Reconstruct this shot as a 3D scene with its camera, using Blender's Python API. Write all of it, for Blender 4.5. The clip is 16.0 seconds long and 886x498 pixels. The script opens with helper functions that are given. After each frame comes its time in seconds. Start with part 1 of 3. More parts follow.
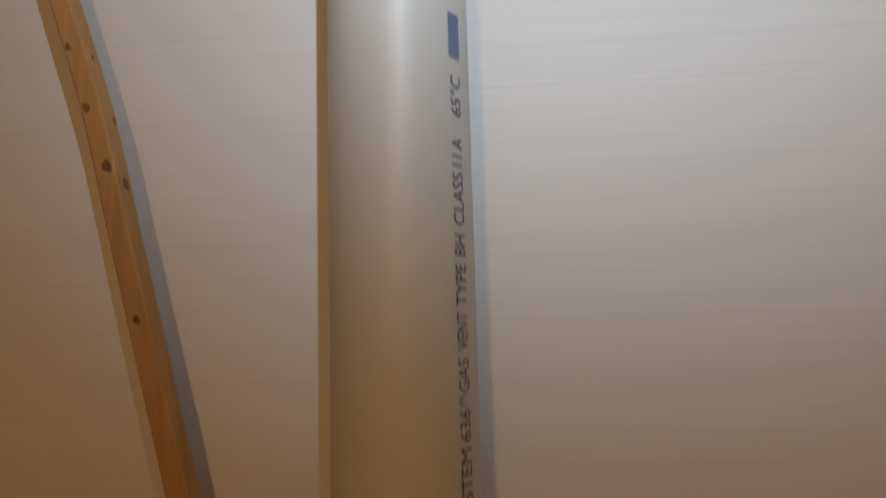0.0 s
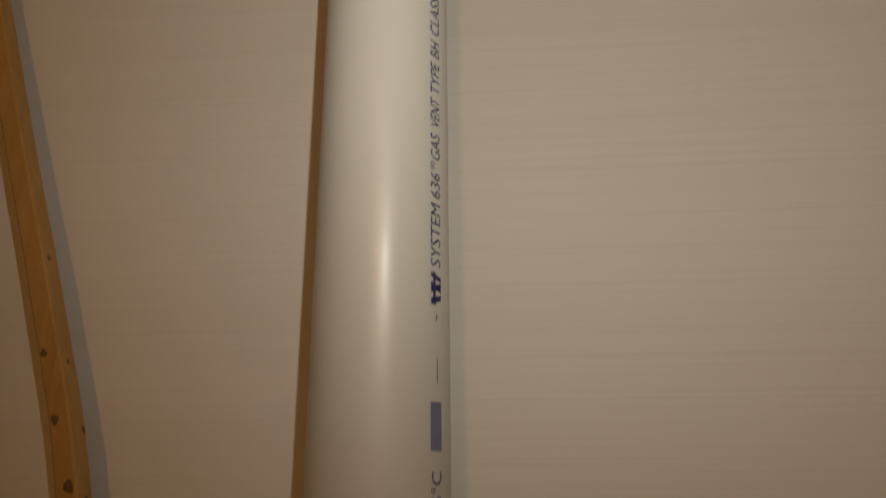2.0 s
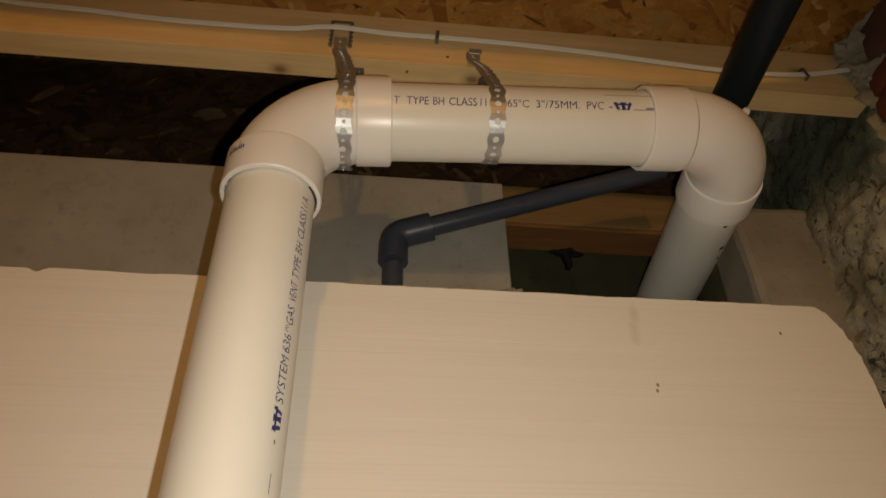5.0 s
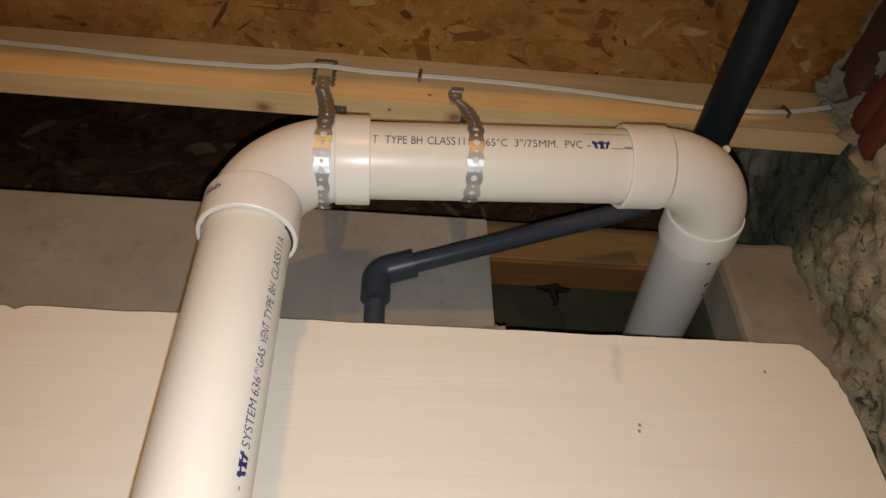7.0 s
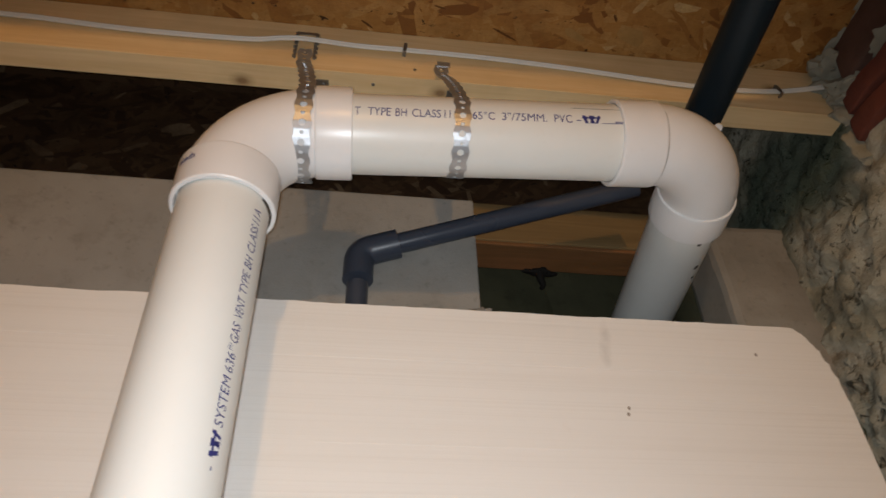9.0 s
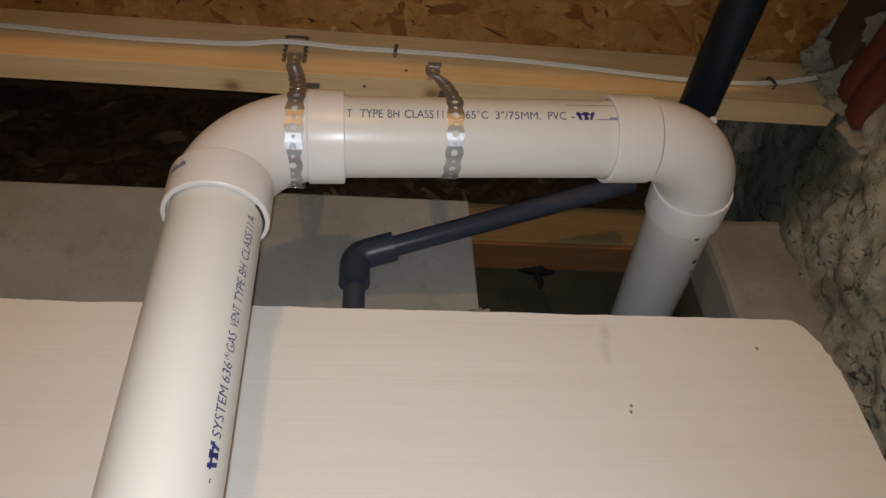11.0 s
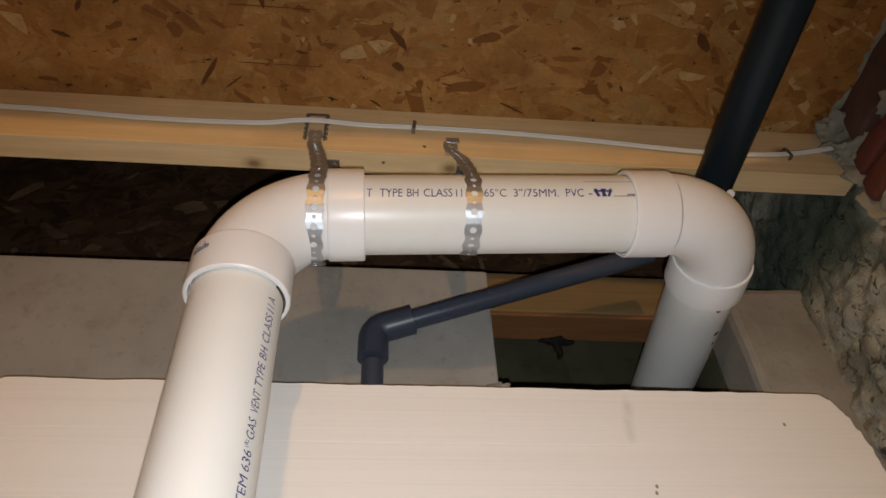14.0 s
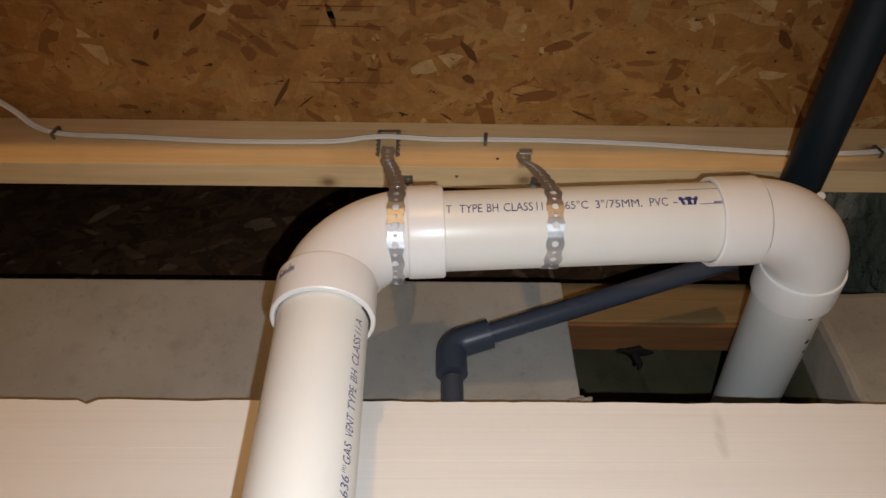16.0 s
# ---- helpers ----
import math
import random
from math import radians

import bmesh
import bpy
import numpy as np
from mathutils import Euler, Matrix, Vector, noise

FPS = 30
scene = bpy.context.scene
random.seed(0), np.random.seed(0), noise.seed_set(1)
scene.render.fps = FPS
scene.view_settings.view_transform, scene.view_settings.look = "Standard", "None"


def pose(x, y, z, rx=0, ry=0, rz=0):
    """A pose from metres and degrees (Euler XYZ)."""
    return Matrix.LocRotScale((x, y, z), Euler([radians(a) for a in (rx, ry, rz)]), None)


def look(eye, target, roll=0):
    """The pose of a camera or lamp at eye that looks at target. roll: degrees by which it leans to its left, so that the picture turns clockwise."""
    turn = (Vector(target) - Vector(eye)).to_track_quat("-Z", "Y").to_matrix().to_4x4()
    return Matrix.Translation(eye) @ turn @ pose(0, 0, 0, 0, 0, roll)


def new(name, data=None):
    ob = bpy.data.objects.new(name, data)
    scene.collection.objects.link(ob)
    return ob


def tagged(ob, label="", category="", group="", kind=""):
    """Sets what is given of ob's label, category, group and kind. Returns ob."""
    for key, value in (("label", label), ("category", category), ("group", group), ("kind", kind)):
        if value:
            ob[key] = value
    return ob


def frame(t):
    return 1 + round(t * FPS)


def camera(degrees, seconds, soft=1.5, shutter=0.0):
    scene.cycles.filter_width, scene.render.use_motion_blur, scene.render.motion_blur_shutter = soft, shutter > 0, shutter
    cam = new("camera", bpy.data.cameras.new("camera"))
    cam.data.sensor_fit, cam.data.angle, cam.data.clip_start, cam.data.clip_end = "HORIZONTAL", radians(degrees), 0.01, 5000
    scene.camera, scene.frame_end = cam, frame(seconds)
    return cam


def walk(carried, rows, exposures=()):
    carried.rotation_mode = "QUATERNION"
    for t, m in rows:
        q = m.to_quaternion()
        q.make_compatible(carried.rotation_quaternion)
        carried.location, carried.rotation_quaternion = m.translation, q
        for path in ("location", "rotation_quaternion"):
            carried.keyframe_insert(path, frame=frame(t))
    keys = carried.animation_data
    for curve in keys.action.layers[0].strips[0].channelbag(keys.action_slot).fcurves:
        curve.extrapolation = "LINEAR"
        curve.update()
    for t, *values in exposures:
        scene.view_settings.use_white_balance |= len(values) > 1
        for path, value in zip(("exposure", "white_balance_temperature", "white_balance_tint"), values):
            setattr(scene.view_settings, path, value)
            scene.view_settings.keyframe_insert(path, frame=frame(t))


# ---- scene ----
cam = camera(63.9, 16.0, shutter=0.5)
PATH = [
    (0, (0.073, -0.422, 1.192), (-0.131, 1.551, 1.447), -1.4),
    (0.5, (0.081, -0.409, 1.256), (-0.182, 1.543, 1.6), -0.6),
    (1, (0.077, -0.423, 1.278), (-0.133, 1.511, 1.74), -0.8),
    (1.5, (0.079, -0.431, 1.311), (-0.092, 1.481, 1.872), -0.1),
    (2, (0.078, -0.442, 1.344), (-0.07, 1.456, 1.959), -0.2),
    (2.2, (0.08, -0.444, 1.368), (-0.03, 1.451, 1.996), -0.8),
    (2.3, (0.076, -0.448, 1.378), (0.019, 1.442, 2.03), -1.1),
    (2.5, (0.071, -0.473, 1.395), (0.046, 1.398, 2.101), -0.5),
    (3, (0.078, -0.496, 1.46), (0.144, 1.34, 2.252), 0.3),
    (3.5, (0.075, -0.521, 1.507), (0.168, 1.242, 2.446), 1.2),
    (4, (0.084, -0.547, 1.543), (0.218, 1.152, 2.59), 0.6),
    (4.5, (0.096, -0.551, 1.577), (0.257, 1.089, 2.71), -0.8),
    (5, (0.107, -0.553, 1.598), (0.303, 1.016, 2.823), -1.3),
    (7.5, (0.134, -0.562, 1.608), (0.318, 0.933, 2.924), -1.2),
    (8, (0.127, -0.543, 1.611), (0.354, 0.914, 2.962), -1.1),
    (8.5, (0.128, -0.54, 1.622), (0.315, 0.951, 2.942), -3.1),
    (9, (0.137, -0.528, 1.61), (0.365, 0.996, 2.886), -1.9),
    (9.2, (0.144, -0.527, 1.615), (0.394, 0.988, 2.896), -1.8),
    (11.3, (0.137, -0.523, 1.616), (0.374, 0.999, 2.892), -3.8),
    (11.5, (0.138, -0.529, 1.618), (0.373, 0.99, 2.898), -3.2),
    (12, (0.131, -0.541, 1.624), (0.372, 0.958, 2.926), -4.1),
    (12.5, (0.131, -0.548, 1.619), (0.349, 0.938, 2.939), -3.7),
    (13, (0.14, -0.553, 1.63), (0.343, 0.926, 2.96), -3.5),
    (13.5, (0.139, -0.547, 1.634), (0.348, 0.9, 2.999), -3.6),
    (14, (0.132, -0.539, 1.633), (0.323, 0.883, 3.026), -3.2),
    (14.5, (0.118, -0.539, 1.633), (0.259, 0.885, 3.03), -3.1),
    (15, (0.098, -0.539, 1.642), (0.165, 0.869, 3.061), -1.7),
    (15.5, (0.085, -0.539, 1.649), (0.135, 0.875, 3.063), -1.8),
    (16, (0.1, -0.54, 1.65), (0.149, 0.884, 3.053), -0.9),
]
EXPOSURES = [(0.0, -0.48, 5350, 3), (0.5, -0.86, 5850, 6), (1.0, -1.10, 6500, 5), (1.5, -1.38, 7100, 7), (2.0, -1.55, 7900, 8), (2.5, -1.75, 8700, 10), (3.0, -1.74, 9700, 10), (4.0, -1.36, 10500, 10), (4.5, -1.06, 9500, 10),
             (5.0, -0.76, 8800, 10), (7.5, -0.16, 6650, 10), (9.0, -0.20, 6350, 10), (11.5, -0.45, 6350, 10), (12.5, -0.26, 6400, 10), (14.5, -0.08, 6300, 10), (16.0, -0.02, 6250, 10)]
walk(cam, [(t, look(eye, target, roll)) for t, eye, target, roll in PATH], EXPOSURES)

# ---- light ----
world = bpy.data.worlds.new("world")
scene.world = world
world.use_nodes = True
world.node_tree.nodes["Background"].inputs["Color"].default_value = (1.0, 0.75, 0.5, 1)
world.node_tree.nodes["Background"].inputs["Strength"].default_value = 0.004


def lamp(name, kind, m, power, colour, radius, cone=0.0, blend=1.0):
    data = bpy.data.lights.new(name, kind)
    data.energy, data.color, data.shadow_soft_size = power, colour, radius
    if kind == "SPOT":
        data.spot_size, data.spot_blend = radians(cone), blend
    ob = new(name, data)
    ob.matrix_world = m
    return ob


# the small white torch carried beside the lens, and the warm basement bulb behind
TORCH, BULB = 18.0, 54.0
lamp("torch", "SPOT", look((0.133, -0.538, 1.605), (0.190, 0.17, 1.83)), TORCH, (0.92, 0.965, 1.0), 0.004, 130, 1.0)
lamp("bulb", "POINT", look((0.02, -2.5, 2.225), (0, 0, 2)), BULB, (1.0, 0.55, 0.19), 0.045)


# ---- materials ----
class Nodes:
    """A node material, built step by step."""

    def __init__(self, name):
        self.mat = bpy.data.materials.new(name)
        self.mat.use_nodes = True
        self.tree = self.mat.node_tree
        self.bsdf = self.tree.nodes["Principled BSDF"]

    def add(self, kind, **inputs):
        n = self.tree.nodes.new(kind)
        for k, v in inputs.items():
            self.put(n.inputs[k.replace("_", " ")], v)
        return n

    def put(self, socket, v):
        if isinstance(v, bpy.types.NodeSocket):
            self.tree.links.new(v, socket)
        else:
            socket.default_value = v

    def coords(self, scale=(1, 1, 1), turn=(0, 0, 0), place="Object"):
        tc = self.add("ShaderNodeTexCoord")
        m = self.add("ShaderNodeMapping", Vector=tc.outputs[place], Scale=scale, Rotation=turn)
        return m.outputs[0]

    def noise(self, vector, scale, detail=4.0, rough=0.55, distort=0.0):
        n = self.add("ShaderNodeTexNoise", Vector=vector, Scale=scale, Detail=detail, Roughness=rough, Distortion=distort)
        return n.outputs["Fac"]

    def ramp(self, fac, *stops):
        n = self.add("ShaderNodeValToRGB", Fac=fac)
        e = n.color_ramp.elements
        while len(e) < len(stops):
            e.new(0.5)
        for x, (pos, c) in zip(e, stops):
            x.position = pos
            x.color = (*c, 1) if not isinstance(c, (int, float)) else (c, c, c, 1)
        return n.outputs["Color"]

    def mix(self, fac, a, b, how="MIX"):
        n = self.tree.nodes.new("ShaderNodeMix")
        n.data_type, n.blend_type = "RGBA", how
        for i, v in ((0, fac), (6, a), (7, b)):
            self.put(n.inputs[i], (*v, 1) if isinstance(v, tuple) and len(v) == 3 else v)
        return n.outputs[2]

    def math(self, how, a, b=0.0):
        n = self.tree.nodes.new("ShaderNodeMath")
        n.operation = how
        self.put(n.inputs[0], a), self.put(n.inputs[1], b)
        return n.outputs[0]

    def near(self, spots, size, squash=(1, 1, 1)):
        """1 at the given places of the object, falling to 0 at the given distance."""
        total = None
        for s in spots:
            tc = self.add("ShaderNodeTexCoord")
            off = self.add("ShaderNodeMapping", Vector=tc.outputs["Object"], Location=tuple(-a * b for a, b in zip(s, squash)), Scale=squash)
            ln = self.tree.nodes.new("ShaderNodeVectorMath")
            ln.operation = "LENGTH"
            self.put(ln.inputs[0], off.outputs[0])
            f = self.add("ShaderNodeMapRange", Value=ln.outputs["Value"], From_Min=0.0, From_Max=size, To_Min=1.0, To_Max=0.0).outputs[0]
            total = f if total is None else self.math("MAXIMUM", total, f)
        return total

    def bump(self, height, strength=0.3, distance=0.001, after=None):
        n = self.add("ShaderNodeBump", Height=height, Strength=strength, Distance=distance)
        if after is not None:
            self.put(n.inputs["Normal"], after)
        return n.outputs[0]

    def done(self, colour, rough, normal=None, metal=0.0, spec=0.5):
        self.put(self.bsdf.inputs["Base Color"], (*colour, 1) if isinstance(colour, tuple) else colour)
        self.put(self.bsdf.inputs["Roughness"], rough)
        self.put(self.bsdf.inputs["Metallic"], metal)
        self.put(self.bsdf.inputs["Specular IOR Level"], spec)
        if normal is not None:
            self.put(self.bsdf.inputs["Normal"], normal)
        return self.mat


def make_pvc(name, tone, rough=0.27):
    n = Nodes(name)
    c = n.coords()
    smudge = n.noise(c, 9, 5, 0.6)
    fine = n.noise(c, 160, 3, 0.6)
    dirt = n.ramp(n.noise(n.coords((3, 3, 1)), 26, 6, 0.7), (0.60, 0.0), (0.78, 1.0))
    base = n.mix(n.ramp(smudge, (0.35, 0.0), (0.7, 0.5)), tone, tuple(v * 0.90 for v in tone))
    base = n.mix(n.math("MULTIPLY", dirt, 0.10), base, (0.42, 0.37, 0.30))
    r = n.add("ShaderNodeMapRange", Value=smudge, From_Min=0.3, From_Max=0.7, To_Min=rough - 0.04, To_Max=rough + 0.12).outputs[0]
    return n.done(base, r, n.bump(fine, 0.06, 0.0006))


def make_wood(name, light, dark, knots, knot_size=0.012, axis=0, squash=(1, 1, 1)):
    n = Nodes(name)
    s = [26, 26, 26]
    s[axis] = 1.3
    c = n.coords(tuple(s))
    grain = n.noise(c, 2.2, 7, 0.62, 1.2)
    s2 = [150, 150, 150]
    s2[axis] = 6
    fibre = n.noise(n.coords(tuple(s2)), 1.6, 3, 0.6)
    blotch = n.noise(n.coords(), 7, 4, 0.6)
    col = n.mix(n.ramp(grain, (0.30, 0.0), (0.72, 1.0)), light, dark)
    col = n.mix(n.math("MULTIPLY", fibre, 0.25), col, tuple(v * 0.6 for v in dark))
    col = n.mix(n.ramp(blotch, (0.45, 0.0), (0.75, 0.35)), col, tuple(v * 0.55 for v in dark))
    if knots:
        k = n.near(knots, knot_size, squash)
        col = n.mix(n.ramp(k, (0.05, 0.0), (0.5, 0.35), (0.8, 0.8)), col, (0.17, 0.08, 0.028))
    return n.done(col, n.math("ADD", n.math("MULTIPLY", grain, 0.25), 0.45), n.bump(n.math("ADD", grain, fibre), 0.25, 0.0008), spec=0.3)


def make_plain(name, tone, rough, metal=0.0, amount=0.25, scale=40, bump=0.1, spec=0.5):
    n = Nodes(name)
    c = n.coords()
    a, b = n.noise(c, scale, 5, 0.6), n.noise(c, scale / 7, 3, 0.5)
    col = n.mix(n.math("MULTIPLY", n.math("ADD", a, b), amount), tone, tuple(v * 0.45 for v in tone))
    r = n.add("ShaderNodeMapRange", Value=b, From_Min=0.3, From_Max=0.7, To_Min=max(0.05, rough - 0.08), To_Max=rough + 0.08).outputs[0]
    return n.done(col, r, n.bump(a, bump, 0.001), metal, spec)


def make_foam():
    n = Nodes("white_foam")
    lines = n.noise(n.coords((1.2, 1, 210)), 1.5, 5, 0.70)
    broad = n.noise(n.coords((0.8, 1, 22)), 1.3, 4, 0.6)
    beads = n.noise(n.coords(), 260, 3, 0.6)
    spots = n.ramp(n.noise(n.coords(), 34, 4, 0.6), (0.68, 0.0), (0.80, 1.0))
    col = n.mix(n.ramp(lines, (0.50, 0.0), (0.70, 0.60)), (0.80, 0.775, 0.73), (0.735, 0.705, 0.655))
    col = n.mix(n.ramp(broad, (0.45, 0.0), (0.75, 0.30)), col, (0.72, 0.68, 0.62))
    dents = n.ramp(n.near([(0.4468, 0.1727, 1.9715), (0.4488, 0.1727, 1.9790), (0.4350, 0.1727, 1.8258), (0.4375, 0.1727, 1.8272), (0.627, 0.1727, 2.058)], 0.0042, (1.4, 1, 1)), (0.25, 0.0), (0.6, 1.0))
    col = n.mix(n.math("MULTIPLY", dents, 0.85), col, (0.16, 0.12, 0.08))
    smear = n.math("MULTIPLY", n.near([(0.438, 0.1727, 2.076), (0.434, 0.1727, 2.052)], 0.021, (2.0, 1, 0.75)), n.noise(n.coords(), 90, 3))
    col = n.mix(n.ramp(smear, (0.08, 0.0), (0.45, 0.30)), col, (0.38, 0.35, 0.32))
    col = n.mix(n.math("MULTIPLY", spots, 0.15), col, (0.60, 0.52, 0.44))
    h = n.math("ADD", n.math("MULTIPLY", lines, 1.0), n.math("MULTIPLY", beads, 0.25))
    return n.done(col, 0.60, n.bump(h, 0.25, 0.0010), spec=0.3)


def make_strands(name, stops, grit, rough=0.6):
    """Pressed wood strands: each flake has its own tone, with grain, stains and dark pits over it."""
    n = Nodes(name)
    geo = n.add("ShaderNodeNewGeometry")
    tone = n.ramp(geo.outputs["Random Per Island"], *stops)
    fine = n.noise(n.coords((30, 90, 60)), 2.2, 5, 0.7, 1.5)
    cross = n.noise(n.coords((95, 26, 60), (0, 0, 0.5)), 2.0, 4, 0.7, 1.0)
    blot = n.noise(n.coords(), 13, 5, 0.65)
    pits = n.ramp(n.noise(n.coords((1, 1.8, 1), (0, 0, 0.4)), 58, 3, 0.6, 0.8), (0.665, 0.0), (0.70, 1.0))
    col = n.mix(n.ramp(fine, (0.42, 0.0), (0.80, 0.40)), tone, grit)
    col = n.mix(n.ramp(cross, (0.48, 0.0), (0.82, 0.35)), col, grit)
    col = n.mix(n.ramp(blot, (0.44, 0.0), (0.72, 0.62)), col, grit)
    col = n.mix(n.math("MULTIPLY", pits, 0.92), col, tuple(v * 0.22 for v in grit))
    h = n.math("SUBTRACT", n.math("ADD", fine, cross), pits)
    return n.done(col, rough, n.bump(h, 0.45, 0.0012), spec=0.3)


def make_concrete(name, tone, dark, scale=16):
    n = Nodes(name)
    c = n.coords()
    big, mid, fine = n.noise(c, scale / 3, 5, 0.6), n.noise(c, scale * 2, 5, 0.7), n.noise(c, scale * 22, 3, 0.6)
    col = n.mix(n.ramp(big, (0.35, 0.0), (0.70, 1.0)), tone, dark)
    col = n.mix(n.ramp(mid, (0.55, 0.0), (0.80, 0.5)), col, tuple(v * 0.6 for v in dark))
    pits = n.ramp(n.noise(c, scale * 7, 2, 0.5), (0.26, 1.0), (0.36, 0.0))
    col = n.mix(n.math("MULTIPLY", pits, 0.22), col, tuple(v * 0.4 for v in dark))
    return n.done(col, 0.85, n.bump(n.math("ADD", mid, n.math("MULTIPLY", fine, 0.5)), 0.45, 0.002), spec=0.2)


def make_rubble():
    n = Nodes("rubble_mortar")
    c = n.coords()
    big, mid, fine = n.noise(c, 8, 6, 0.65, 0.6), n.noise(c, 42, 6, 0.75, 0.5), n.noise(c, 240, 3, 0.6)
    col = n.ramp(big, (0.30, (0.20, 0.185, 0.130)), (0.46, (0.33, 0.30, 0.215)), (0.58, (0.46, 0.43, 0.335)), (0.68, (0.24, 0.185, 0.120)), (0.78, (0.38, 0.34, 0.25)))
    col = n.mix(n.ramp(mid, (0.52, 0.0), (0.74, 0.65)), col, (0.15, 0.13, 0.095))
    pits = n.ramp(n.noise(c, 36, 4, 0.7, 1.2), (0.32, 1.0), (0.42, 0.0))
    col = n.mix(n.math("MULTIPLY", pits, 0.8), col, (0.05, 0.042, 0.03))
    damp = n.near([(0.77, 0.20, 2.39), (0.77, 0.30, 2.35), (0.77, 0.11, 2.36)], 0.13)
    col = n.mix(n.math("MULTIPLY", n.ramp(damp, (0.05, 0.0), (0.5, 1.0)), 0.82), col, (0.048, 0.080, 0.058))
    h = n.math("SUBTRACT", n.math("ADD", mid, n.math("MULTIPLY", fine, 0.35)), pits)
    return n.done(col, 0.92, n.bump(h, 0.9, 0.006), spec=0.12)


PVC = make_pvc("white_pvc", (0.735, 0.735, 0.695), 0.36)
PVC_FITTING = make_pvc("white_fitting", (0.80, 0.79, 0.778), 0.30)
FOAM = make_foam()
BEAM = make_wood("pine", (0.82, 0.62, 0.35), (0.68, 0.47, 0.23),
                 [(-0.0255, 0.053, 2.353), (0.226, 0.046, 2.353), (0.50, 0.055, 2.351), (0.69, 0.026, 2.40)], 0.015, 0, (0.75, 1, 1))
LATH = make_wood("spruce", (0.62, 0.37, 0.13), (0.50, 0.27, 0.08), None, 0.01, 2)
KNOT = make_plain("knot_wood", (0.26, 0.13, 0.045), 0.6, 0.0, 0.5, 260, 0.2)
SILL = make_wood("old_pine", (0.25, 0.165, 0.072), (0.165, 0.105, 0.044), None, 0.01, 0)
SOFFIT = make_wood("red_stained_pine", (0.27, 0.115, 0.045), (0.15, 0.075, 0.028), [(0.52, 0.305, 2.30), (0.45, 0.315, 2.30)], 0.030, 0, (0.5, 1, 1))
BLOT = make_plain("blot_black", (0.012, 0.010, 0.008), 0.8, 0.0, 0.3, 60, 0.4, 0.2)
OSB = make_strands("osb", ((0.0, (0.20, 0.078, 0.017)), (0.14, (0.35, 0.160, 0.038)), (0.6, (0.41, 0.202, 0.053)), (0.965, (0.45, 0.245, 0.075)), (0.98, (0.56, 0.37, 0.155))), (0.15, 0.055, 0.012))
# the same strand board with the shade behind the joist put into its tones
OSB_SHADED = make_strands("osb_shaded", ((0.0, (0.045, 0.022, 0.011)), (0.5, (0.085, 0.043, 0.020)), (0.93, (0.115, 0.063, 0.030)), (1.0, (0.26, 0.17, 0.095))), (0.034, 0.018, 0.009))
CHIP_DARK = make_plain("dark_bark_chip", (0.18, 0.074, 0.022), 0.7, 0.0, 0.6, 180, 0.3, 0.2)
CHIP_PALE = make_plain("pale_wood_chip", (0.50, 0.285, 0.095), 0.6, 0.0, 0.55, 160, 0.3, 0.2)
MORTAR = make_concrete("pale_mortar", (0.30, 0.285, 0.225), (0.20, 0.19, 0.145), 26)
GREY = make_concrete("grey_concrete", (0.33, 0.32, 0.295), (0.25, 0.24, 0.215))
BLOCK = make_concrete("block_concrete", (0.30, 0.28, 0.24), (0.21, 0.19, 0.16), 22)
# greenish stone, darkened in colour for the shadow inside the opening
DEEP = make_concrete("shaded_stone", (0.085, 0.080, 0.044), (0.038, 0.039, 0.022), 12)
FLOOR = make_concrete("floor_concrete", (0.30, 0.29, 0.27), (0.22, 0.21, 0.19), 9)
PAINT = make_concrete("wall_parging", (0.42, 0.39, 0.34), (0.33, 0.30, 0.26), 7)
RUBBLE = make_rubble()
BRICK = make_concrete("red_brick", (0.155, 0.048, 0.031), (0.10, 0.033, 0.024), 30)
BRICK_DARK = make_concrete("sooty_brick", (0.115, 0.062, 0.045), (0.075, 0.042, 0.032), 30)
STEEL = make_plain("galvanised_steel", (0.62, 0.64, 0.67), 0.40, 0.88, 0.45, 110, 0.25)
STEEL_DULL = make_plain("dull_steel", (0.34, 0.33, 0.31), 0.42, 0.85, 0.4, 90, 0.1)
CONDUIT = make_plain("grey_conduit", (0.045, 0.056, 0.080), 0.34, 0.0, 0.2, 30, 0.03)
BLACK = make_plain("black_plastic", (0.008, 0.017, 0.025), 0.40, 0.0, 0.2, 30, 0.03, 0.22)
CABLE = make_plain("white_sheath", (0.78, 0.75, 0.67), 0.45, 0.0, 0.2, 30, 0.05)
INK = make_plain("blue_ink", (0.060, 0.068, 0.23), 0.55, 0.0, 0.3, 220, 0.0)
INK_BLUE = make_plain("bright_blue_ink", (0.030, 0.035, 0.20), 0.5, 0.0, 0.3, 220, 0.0)
INK_PALE = make_plain("smeared_blue_ink", (0.29, 0.34, 0.58), 0.5, 0.0, 0.5, 120, 0.0)
GAP = make_plain("gap_and_scuff_dark", (0.05, 0.04, 0.03), 0.7)


# ---- building ----
def part(name, bm, material, parent=None, label="", smooth=False):
    me = bpy.data.meshes.new(name)
    bm.normal_update()
    if smooth:
        for f in bm.faces:
            f.smooth = True
        for e in bm.edges:
            if len(e.link_faces) == 2 and e.calc_face_angle(0) > radians(35):
                e.smooth = False
    bm.to_mesh(me)
    bm.free()
    me.materials.append(material)
    ob = new(name, me)
    ob.parent = parent
    return tagged(ob, label)


def thing(name, label, category, group="", kind=""):
    return tagged(new(name), label, category, group, kind)


